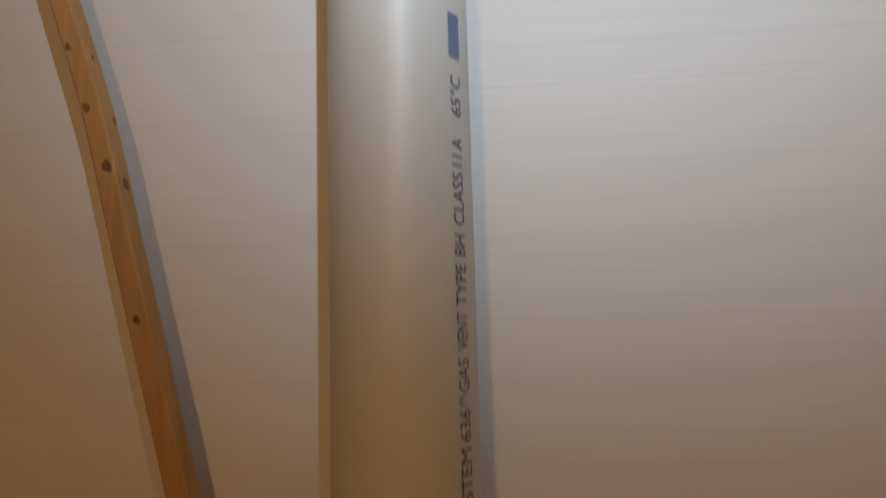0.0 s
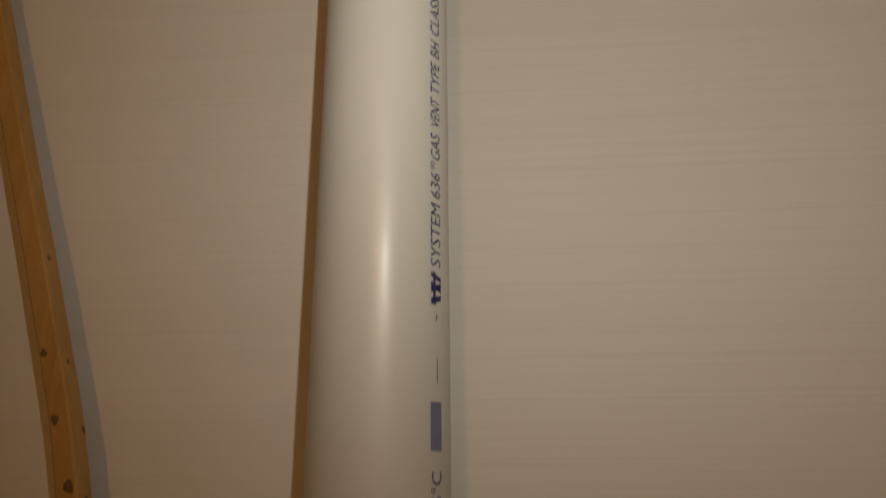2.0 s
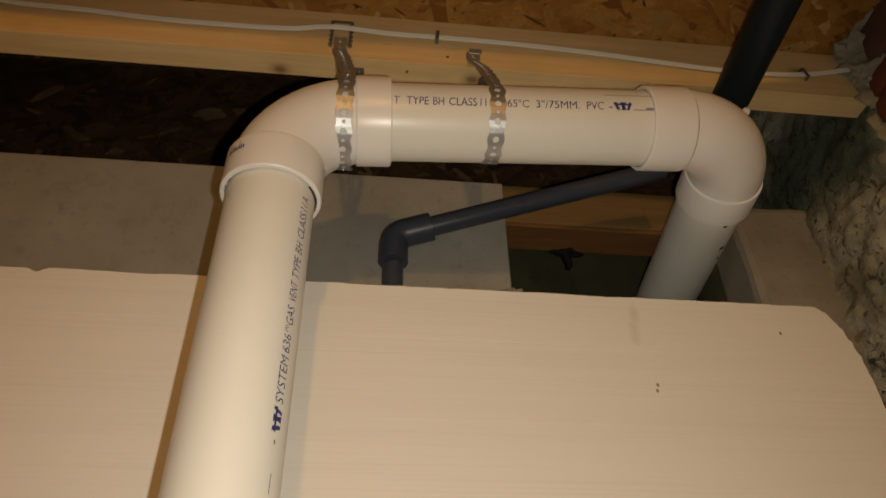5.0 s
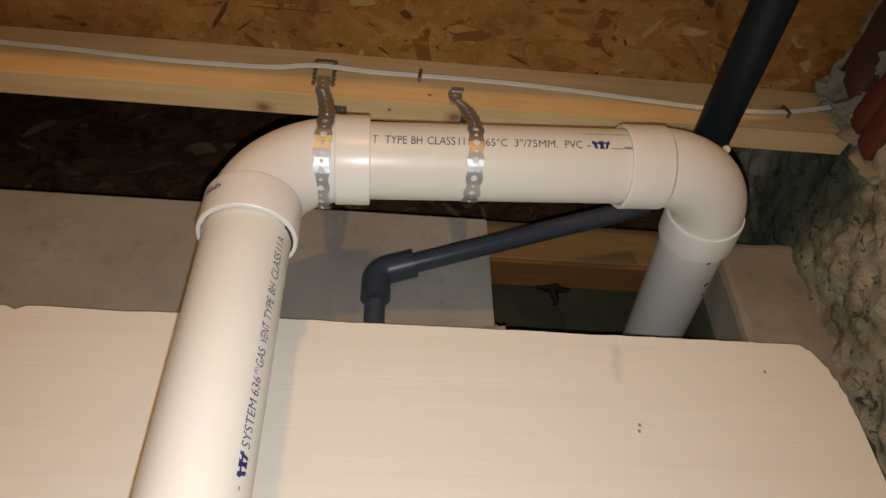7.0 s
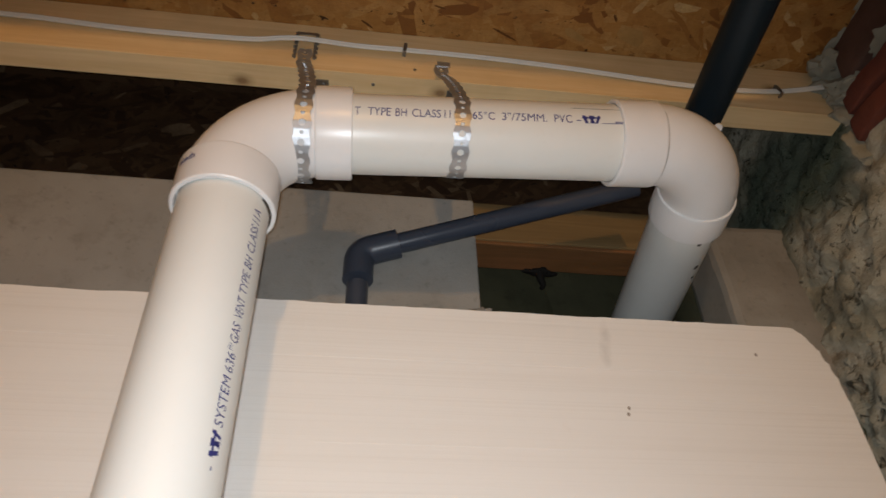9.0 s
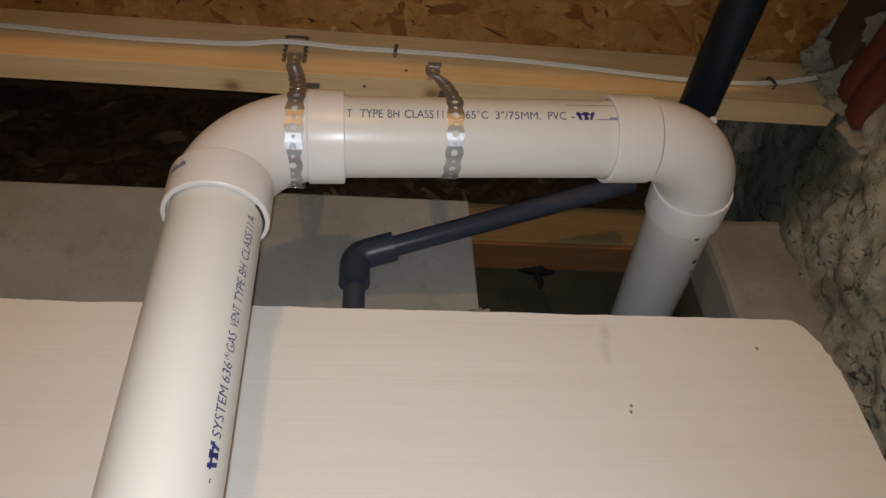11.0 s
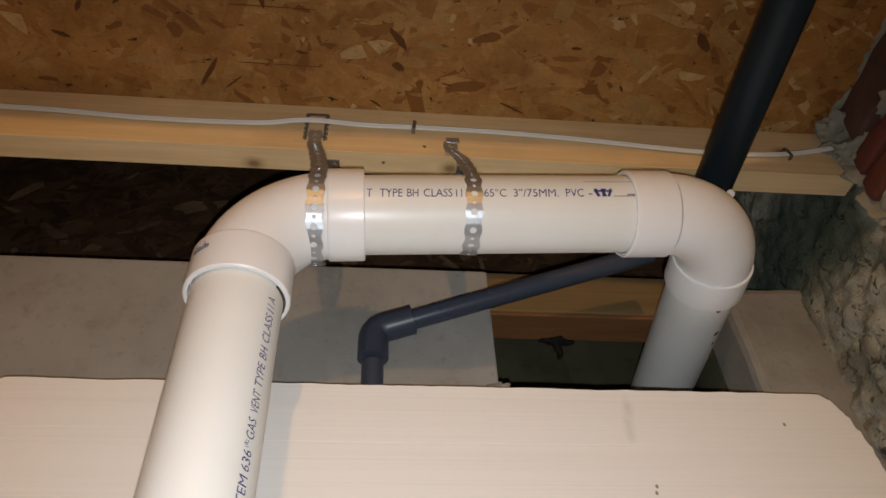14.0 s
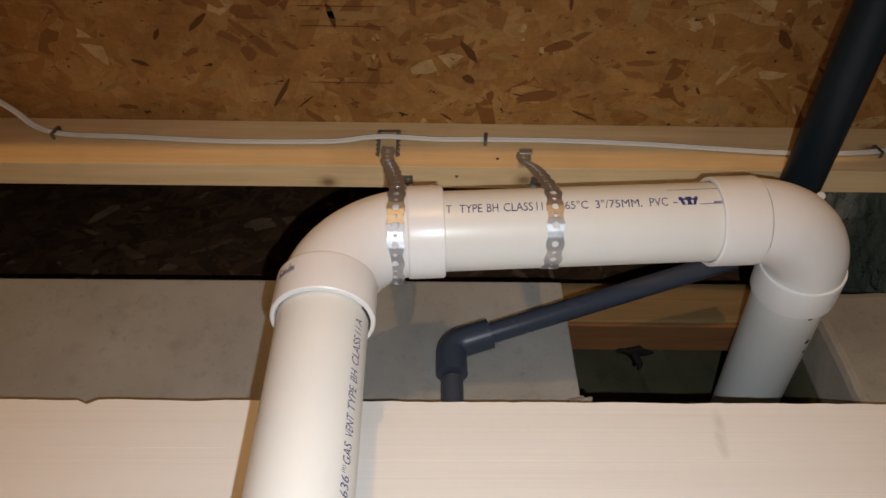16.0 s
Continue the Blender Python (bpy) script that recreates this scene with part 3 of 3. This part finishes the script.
part("scuff_mark", wrap(flat(rect(-0.020, 0.045, 0.0165, 0.0172, 1)), on_horizontal(LOGO_X)(0)), GAP, P_HOR, "thin brown scratch")


def bars(pipe, to, rows):
    for x0, x1, y0, y1 in rows:
        part("printed_bar", wrap(flat(rect(x0, x1, y0, y1, 2)), to), INK, pipe)


def on_left_socket(x, y):
    a, r = math.atan2(-0.037, -0.035) + x / HUB_R, HUB_R + 0.0003
    return CORNER_L - UP * (0.088 - y) + Vector((r * math.cos(a), r * math.sin(a), 0))


bars(ELBOW_L, on_left_socket, [(-0.010 + 0.0028 * k, -0.0082 + 0.0028 * k, -0.004, 0.003 - 0.002 * (k % 3 == 1)) for k in range(8)] + [(-0.010, 0.006, 0.0055, 0.0068)])
part("mould_mark", spun(CORNER_R + Vector((0.017, 0.006, 0.043)), (0.5, 0.1, 0.85), [(0, 0.005), (0.003, 0.005), (0.0042, 0.0035)], 20), PVC_FITTING, ELBOW_R, smooth=True)
for y, ang, size in ((0.134, -78, 0.0034), (0.190, -58, 0.0045), (0.215, -54, 0.003)):
    a = radians(ang)
    p = CORNER_R + OUT * y + Vector((math.cos(a), 0, math.sin(a))) * (PIPE_R - 0.001)
    part("scuff_mark", spun(p, (math.cos(a), 0, math.sin(a)), [(0, size), (0.0014, size * 0.9), (0.0018, size * 0.4)], 10), GAP, P_WALL)
# a dark arc that paints the shade in the open side of the socket
bm = tube([CORNER_L - UP * 0.1198 + Vector((0.0453 * math.cos(t), 0.0453 * math.sin(t), 0.0006 * math.sin(9 * t))) for t in (radians(-28 + 5 * k) for k in range(14))], 0.0014, 10)
part("gap_shade", bm, GAP, ELBOW_L, "dark arc for the shade in the open joint")


# ---- hanger straps ----
def strap_mesh(path, width=0.0195, pitch=0.0205):
    """A perforated band with scalloped edges along a line of (place, outward normal)."""
    pts = [Vector(p) for p, _ in path]
    nrm = [Vector(n).normalized() for _, n in path]
    run = [0.0]
    for a, b in zip(pts, pts[1:]):
        run.append(run[-1] + (b - a).length)

    def at(s):
        i = max(0, min(len(run) - 2, sum(1 for r in run if r <= s) - 1))
        t = (s - run[i]) / max(1e-9, run[i + 1] - run[i])
        d = (pts[i + 1] - pts[i]).normalized()
        n = nrm[i].lerp(nrm[i + 1], t)
        n = (n - d * n.dot(d)).normalized()
        return pts[i].lerp(pts[i + 1], t), d.cross(n), n

    nu, nv = int(run[-1] / 0.00085), 22
    bm = bmesh.new()
    grid = []
    for i in range(nu + 1):
        s = run[-1] * i / nu
        ph = (s % pitch) / pitch
        half = width / 2 * (0.90 + 0.10 * math.cos(2 * math.pi * (ph - 0.5)))
        row = []
        for k in range(nv + 1):
            v = (k / nv * 2 - 1) * half
            u = s
            for hole, r in ((0.5, 0.0037), (0.0, 0.0021), (1.0, 0.0021)):
                du, dv = (ph - hole) * pitch, v
                d = math.hypot(du, dv)
                if r * 0.72 < d < r * 1.12 and d > 0:
                    u, v = u + du * (r / d - 1), dv * r / d
            p, side, n = at(max(0, min(run[-1], u)))
            row.append((bm.verts.new(p + side * v + n * 0.0007), bm.verts.new(p + side * v - n * 0.0001), ph, v, s))
        grid.append(row)

    def open_at(a, b, c, d):
        s, v = (a[4] + c[4]) / 2, (a[3] + b[3] + c[3] + d[3]) / 4
        ph = (s % pitch) / pitch
        return any(math.hypot((ph - h) * pitch, v) < r * 0.95 for h, r in ((0.5, 0.0037), (0.0, 0.0021), (1.0, 0.0021)))

    for i in range(nu):
        for k in range(nv):
            a, b, c, d = grid[i][k], grid[i][k + 1], grid[i + 1][k + 1], grid[i + 1][k]
            if not open_at(a, b, c, d):
                bm.faces.new((a[0], b[0], c[0], d[0]))
                bm.faces.new((d[1], c[1], b[1], a[1]))
    rim = [e for e in bm.edges if len(e.link_faces) == 1]
    twin = {}
    for row in grid:
        for q in row:
            twin[q[0]], twin[q[1]] = q[1], q[0]
    tops = {q[0] for row in grid for q in row}
    for e in rim:
        p, q = e.verts
        if p in tops and q in tops:
            bm.faces.new((q, p, twin[p], twin[q]))
    bmesh.ops.delete(bm, geom=[v for v in bm.verts if not v.link_faces], context="VERTS")
    bmesh.ops.recalc_face_normals(bm, faces=bm.faces)
    return bm


def hug(bm):
    """Presses a band outward wherever it would lie inside the bend of the first elbow."""
    centre = CORNER_L + (ALONG - UP) * BEND_L
    for v in bm.verts:
        d = v.co - centre
        a, u, y = d.dot(ALONG), d.dot(UP), v.co.y - CORNER_L.y
        if a < 0 and u > 0:
            rho = math.hypot(a, u)
            away = math.hypot(rho - BEND_L, y)
            if away < 0.0488:
                k = 0.0490 / away
                new_rho = BEND_L + (rho - BEND_L) * k
                v.co = centre + ALONG * (a * new_rho / rho) + UP * (u * new_rho / rho) + Vector((0, 0, 0))
                v.co.y = CORNER_L.y + y * k
    return bm


def hanger(x_top, x_pipe, z_top, radius, high, drop, start_deg, label):
    """A strap from the joist's face round the pipe and back up to the joist's underside."""
    strap = thing("pipe_strap", label, "pipe strap", "straps holding the vent pipe")
    r, rz = radius + 0.0008, high + 0.0008
    mid = CORNER_L + ALONG * x_pipe - Vector((0, 0, drop))
    x_pipe = mid.x
    face = JOIST_Y - 0.0012
    line = [((x_top, face, z_top), (0, -1, 0)), ((x_top, face, 2.368), (0, -1, 0.0)), ((x_top * 0.97 + x_pipe * 0.03, face - 0.002, 2.360), (0, -1, 0.15))]
    a0 = radians(start_deg)
    end = mid + Vector((0, -r * math.sin(a0), rz * math.cos(a0)))
    first = Vector(line[-1][0])
    for k in range(1, 7):
        t = k / 7
        sag = 0.004 * math.sin(math.pi * t)
        p = first.lerp(end, t)
        line.append(((p.x, p.y - sag, p.z + sag * 0.4), (0, -0.85, 0.5)))
    for k in range(0, 33):
        a = a0 + (radians(340) - a0) * k / 32
        line.append((mid + Vector((0, -r * math.sin(a), rz * math.cos(a))), (0, -math.sin(a), math.cos(a))))
    line.append(((x_pipe + 0.004, 0.0480, 2.300), (0, 1, 0.1)))
    line.append(((x_pipe + 0.006, 0.0520, JOIST_Z - 0.0012), (0, 1, 0.2)))
    part("perforated_band", hug(strap_mesh(line)), STEEL, strap, smooth=True)
    nail = spun((x_top, face - 0.0002, z_top - 0.008), (0, -1, 0), [(0, 0.0028), (0.0012, 0.0028), (0.0018, 0.0018)], 16)
    part("nail", nail, STEEL, strap, smooth=True)
    tab = slab(x_pipe - 0.002, x_pipe + 0.014, 0.0400, 0.0560, JOIST_Z - 0.0016, JOIST_Z, 0.0003)
    part("fixing_tab", tab, STEEL_DULL, strap)
    part("nail", spun((x_pipe + 0.008, 0.047, JOIST_Z - 0.0016), (0, 0, -1), [(0, 0.003), (0.0012, 0.003), (0.002, 0.0016)], 14), STEEL_DULL, strap, smooth=True)
    return strap


STRAP_A = hanger(0.0505, 0.0690, 2.392, 0.0515, 0.0530, 0.0030, 50, "galvanised perforated steel strap round the elbow's neck")
STRAP_B = hanger(0.2250, 0.2365, 2.383, PIPE_R, PIPE_R, 0.0, 50, "galvanised perforated steel strap slanting down round the pipe")
# the folded end of the first strap, nailed behind the cable
for x0, x1, z0, z1 in ((0.0365, 0.0400, 2.372, 2.4290), (0.0605, 0.0640, 2.372, 2.4290), (0.0400, 0.0605, 2.4240, 2.4290)):
    part("folded_end", slab(x0, x1, JOIST_Y - 0.0014, JOIST_Y - 0.0002, z0, z1, 0.0003), STEEL_DULL, STRAP_A, "dull folded end of the strap")
for k in range(6):
    for x in (0.0350, 0.0620):
        part("crimp", slab(x, x + 0.004, JOIST_Y - 0.0024, JOIST_Y - 0.0013, 2.373 + 0.0096 * k, 2.3782 + 0.0096 * k, 0.0003), STEEL_DULL, STRAP_A)
part("folded_end", slab(0.2200, 0.2370, JOIST_Y - 0.0030, JOIST_Y - 0.0016, 2.3800, 2.3890, 0.0003), STEEL, STRAP_B, "dull folded end of the strap")


# ---- cable and its staples ----
def twin_sheath(points, w=0.0044, d=0.0026):
    """A flat cable with a shallow groove along its middle."""
    pts = curve_points(points, 10)
    rows = []
    for i, p in enumerate(pts):
        t = (pts[min(i + 1, len(pts) - 1)] - pts[max(i - 1, 0)]).normalized()
        out = Vector((0, -1, 0)) if abs(t.y) < 0.7 else Vector((-1, 0, 0))
        out = (out - t * out.dot(t)).normalized()
        up = t.cross(out)
        ring = []
        for k in range(20):
            a = 2 * math.pi * k / 20
            x, y = math.cos(a), math.sin(a)
            groove = 1 - 0.60 * max(0.0, 1 - abs(x) * 3.2)
            ring.append(p + up * x * w + out * y * d * groove)
        rows.append(ring)
    return rings(rows)


cable = thing("electric_cable", "white flat electric cable stapled along the pine joist", "cable")
CABLE_LINE = [(-0.75, -0.30, 2.4435), (-0.60, -0.145, 2.4430), (-0.50, -0.050, 2.4400), (-0.437, -0.004, 2.4270), (-0.386, 0.0205, 2.4095), (-0.269, 0.0220, 2.4025),
              (-0.159, 0.0220, 2.3962), (-0.028, 0.0215, 2.3975), (0.020, 0.0195, 2.4040), (0.052, 0.0190, 2.4060), (0.115, 0.0215, 2.4050), (0.178, 0.0220, 2.4062), (0.283, 0.0220, 2.4055), (0.394, 0.0220, 2.3998),
              (0.503, 0.0220, 2.3903), (0.565, 0.0220, 2.3857), (0.636, 0.0220, 2.3855), (0.695, 0.0215, 2.3908), (0.740, 0.0170, 2.3970), (0.785, 0.0140, 2.4080)]
part("cable_sheath", twin_sheath(CABLE_LINE), CABLE, cable, smooth=True)


def staple(x, z, tilt):
    st = thing("cable_staple", "small dark metal staple over the white cable", "staple", "staples on the cable")
    part("crown", slab(-0.0024, 0.0024, -0.0012, 0.0, -0.0070, 0.0070, 0.0005), STEEL_DULL, st)
    for s in (-1, 1):
        part("staple_leg", slab(-0.0024, 0.0024, -0.0012, 0.0085, s * 0.0082 - 0.0009, s * 0.0082 + 0.0009, 0.0003), STEEL_DULL, st)
    st.matrix_world = pose(x, JOIST_Y - 0.0074, z, 0, tilt, 0)


staple(0.1776, 2.4062, 6)
staple(-0.3800, 2.4090, 10)
staple(0.6930, 2.3905, -14)


# ---- grey conduit and black pipe ----
conduit = thing("grey_conduit", "dark grey plastic conduit rising from behind the foam board", "conduit")
CX, CY = 0.1347, 0.2105
knee = Vector((CX, CY, 2.2126))
slope = (Vector((0.477, 0.1544, 2.3015)) - Vector((CX, CY, 2.2126))).normalized()
part("conduit_pipe", spun((CX, CY, 0.0), (0, 0, 1), [(2.16 * i / 8, 0.0140) for i in range(9)], 40), CONDUIT, conduit, smooth=True)
far = knee + slope * 0.40
part("conduit_pipe", spun(knee + slope * 0.03, slope, [(0.37 * i / 6, 0.0140) for i in range(7)], 40), CONDUIT, conduit, smooth=True)
prof = [knee + Vector((0, 0, -0.046)), knee + Vector((0, 0, -0.0455)), knee + Vector((0, 0, -0.016))]
for k in range(1, 8):
    t = k / 8
    a, b = knee + Vector((0, 0, -0.016)), knee + slope * 0.018
    prof.append((1 - t) ** 2 * a + 2 * t * (1 - t) * knee + t * t * b)
prof += [knee + slope * 0.018, knee + slope * 0.0535, knee + slope * 0.054]
fit_body = part("conduit_elbow", tube(prof, [0.0186] + [0.0200] * (len(prof) - 2) + [0.0186], 40), CONDUIT, conduit, smooth=True)

drain = thing("black_pipe", "black plastic pipe running along below the joist", "pipe")
part("pipe_run", spun((0.5700, 0.0560, 2.3275), (-0.046, -1, 0.0), [(2.3 * i / 12, 0.0246) for i in range(13)], 48), BLACK, drain, smooth=True)


# ---- the opening in the foundation ----
# added black lump that stands for a dark blot under the header
hook = thing("black_lump", "black irregular lump under the wooden header", "hook")
part("lump_plate", clods([(0.405, 0.322, 2.2860, 0.015, 0.009, 0.0055), (0.425, 0.322, 2.2850, 0.017, 0.010, 0.0060)], 1.5), BLOT, hook, smooth=True)
part("lump_tail", tube(curve_points([(0.415, 0.322, 2.284), (0.416, 0.323, 2.274), (0.419, 0.324, 2.264), (0.415, 0.324, 2.256)], 5), [0.0075 - 0.0003 * k for k in range(16)], 12), BLOT, hook, smooth=True)
plate = thing("wooden_header", "weathered yellow-brown wooden header over the opening", "header")
part("header_timber", slab(0.3040, 0.655, 0.268, 0.326, 2.300, 2.376, 0.003, 3, 0.0008, 2), SILL, plate)
part("soffit_board", slab(0.3040, 0.653, 0.2695, 0.328, 2.2930, 2.2995, 0.002, 4, 0.0012, 5), SOFFIT, plate, "red-brown stained board under the header")
blk = thing("concrete_block", "grey concrete block at the end of the opening", "block")
part("block_body", slab(0.657, 0.835, WALL_Y, 0.318, 2.0325, 2.328, 0.012, 9, 0.0022, 9), BLOCK, blk)
# the block's inner side gets the stone tone with shadow in it
part("block_cheek", spun((0.731, 0.363, 2.0325), (0, 0, 1), [(0, 0.084), (0.262, 0.084), (0.280, 0.078)], 40), DEEP, blk, "rounded side of the block, shade in its colour", smooth=True)
clump = thing("mortar_lump", "rough lump of grey mortar on the concrete wall", "mortar")
part("lump", clods([(0.296, WALL_Y + 0.004, 2.124, 0.017, 0.014, 0.022), (0.280, WALL_Y + 0.003, 2.112, 0.018, 0.010, 0.016)], 1.2), GREY, clump, smooth=True)


# ---- mortar packed round the joist's end and between the bricks ----
def mortar(spots, label):
    m = thing("mortar_lump", label, "mortar", "mortar lumps on the rough wall")
    part("lump", clods([(x, y, z, 0.030, ry, rz) for x, y, z, ry, rz in spots]), MORTAR, m, smooth=True)


mortar([(0.790, 0.024, 2.412, 0.020, 0.030), (0.782, 0.004, 2.428, 0.026, 0.016), (0.784, 0.010, 2.388, 0.018, 0.020)], "pale grey mortar packed round the joist's end")
mortar([(0.788, 0.006, 2.372, 0.016, 0.016), (0.789, 0.020, 2.348, 0.010, 0.026)], "rough pale mortar between brick and joist")
mortar([(0.791, -0.020, 2.370, 0.040, 0.007), (0.792, -0.085, 2.370, 0.045, 0.006), (0.792, -0.150, 2.370, 0.045, 0.007)], "crumbling pale mortar bed between the bricks")
mortar([(0.791, 0.027, 2.300, 0.007, 0.034)], "thin ridge of pale mortar beside the bricks")
mortar([(0.792, -0.030, 2.443, 0.050, 0.006), (0.793, -0.110, 2.444, 0.055, 0.005)], "crumbling pale mortar under the ceiling")


# ---- bricks set in the rough wall ----
def brick(y0, y1, z0, z1, mat, label, turn):
    b = thing("brick", label, "brick", "bricks in the rough wall")
    part("brick_body", slab(-0.02, 0.03, -(y1 - y0) / 2, (y1 - y0) / 2, -(z1 - z0) / 2, (z1 - z0) / 2, 0.004, 7, 0.0050, y0 * 40), mat, b)
    b.matrix_world = pose(SIDE_X + 0.016, (y0 + y1) / 2, (z0 + z1) / 2, turn, 0, 0)


brick(-0.150, -0.014, 2.378, 2.442, BRICK_DARK, "sooty brown brick set under the ceiling", 0)
brick(-0.180, 0.010, 2.330, 2.362, BRICK, "dark red brick with crumbled edges in the wall", 4)
brick(-0.170, 0.018, 2.288, 2.322, BRICK, "dark red brick with crumbled edges in the wall", 4)
brick(-0.400, -0.170, 2.378, 2.442, BRICK_DARK, "sooty brown brick set under the ceiling", 0)


# ---- the leaning lath ----
def build_lath():
    lath = thing("wooden_lath", "bowed knotty pine lath leaning against the foam board", "lath")
    line = curve_points([(0.010, 0.125, 0.0), (-0.060, 0.122, 0.42), (-0.140, 0.116, 0.82), (-0.205, 0.112, 1.0795), (-0.2195, 0.110, 1.1385), (-0.2548, 0.110, 1.272), (-0.2850, 0.110, 1.387),
                         (-0.3185, 0.110, 1.487), (-0.3355, 0.110, 1.537), (-0.3765, 0.112, 1.649), (-0.4700, 0.120, 1.91)], 6)
    line = [p + Vector((0.005, 0, 0)) for p in line]
    rows = []
    for p in line:
        w, d, e = 0.0185, 0.022, 0.0016
        prof = [(e, 0), (w - e, 0), (w, e), (w, d - e), (w - e, d), (e, d), (0, d - e), (0, e)]
        rows.append([p + Vector((x, y, 0)) for x, y in prof])
    part("lath_timber", rings(rows), LATH, lath)
    for z, off, side, size in ((1.3894, 0.006, 0, 0.0042), (1.339, 0.012, 0, 0.0052), (1.4428, 0.005, 0, 0.0036), (1.214, 0.009, 0, 0.0038), (1.326, 0.012, 1, 0.0055), (1.437, 0.010, 1, 0.0026), (1.383, 0.018, 1, 0.0032), (1.527, 0.008, 1, 0.0028)):
        i = min(range(len(line) - 1), key=lambda k: abs(line[k].z - z))
        a, d = (line[i], line[i + 1]) if line[i].z <= z else (line[i - 1], line[i])
        p = a.lerp(d, (z - a.z) / (d.z - a.z))
        p = p + (Vector((off, 0, 0)) if side == 0 else Vector((0.0185, off, 0)))
        out = Vector((0, -1, 0)) if side == 0 else Vector((1, 0, 0))
        flat_way = Vector((1, 0, 0)) if side == 0 else Vector((0, 1, 0))
        ring = []
        for lift, k in ((-0.0004, 1.0), (0.0002, 1.0), (0.0004, 0.6)):
            ring.append([p + out * lift + (flat_way * math.cos(t) * 0.8 + Vector((-0.25, 0, 1.0)) * math.sin(t)) * size * k * (1 + 0.15 * math.sin(3 * t + z * 50)) for t in (2 * math.pi * q / 14 for q in range(14))])
        part("knot", rings(ring), KNOT, lath, "small dark knot")


build_lath()
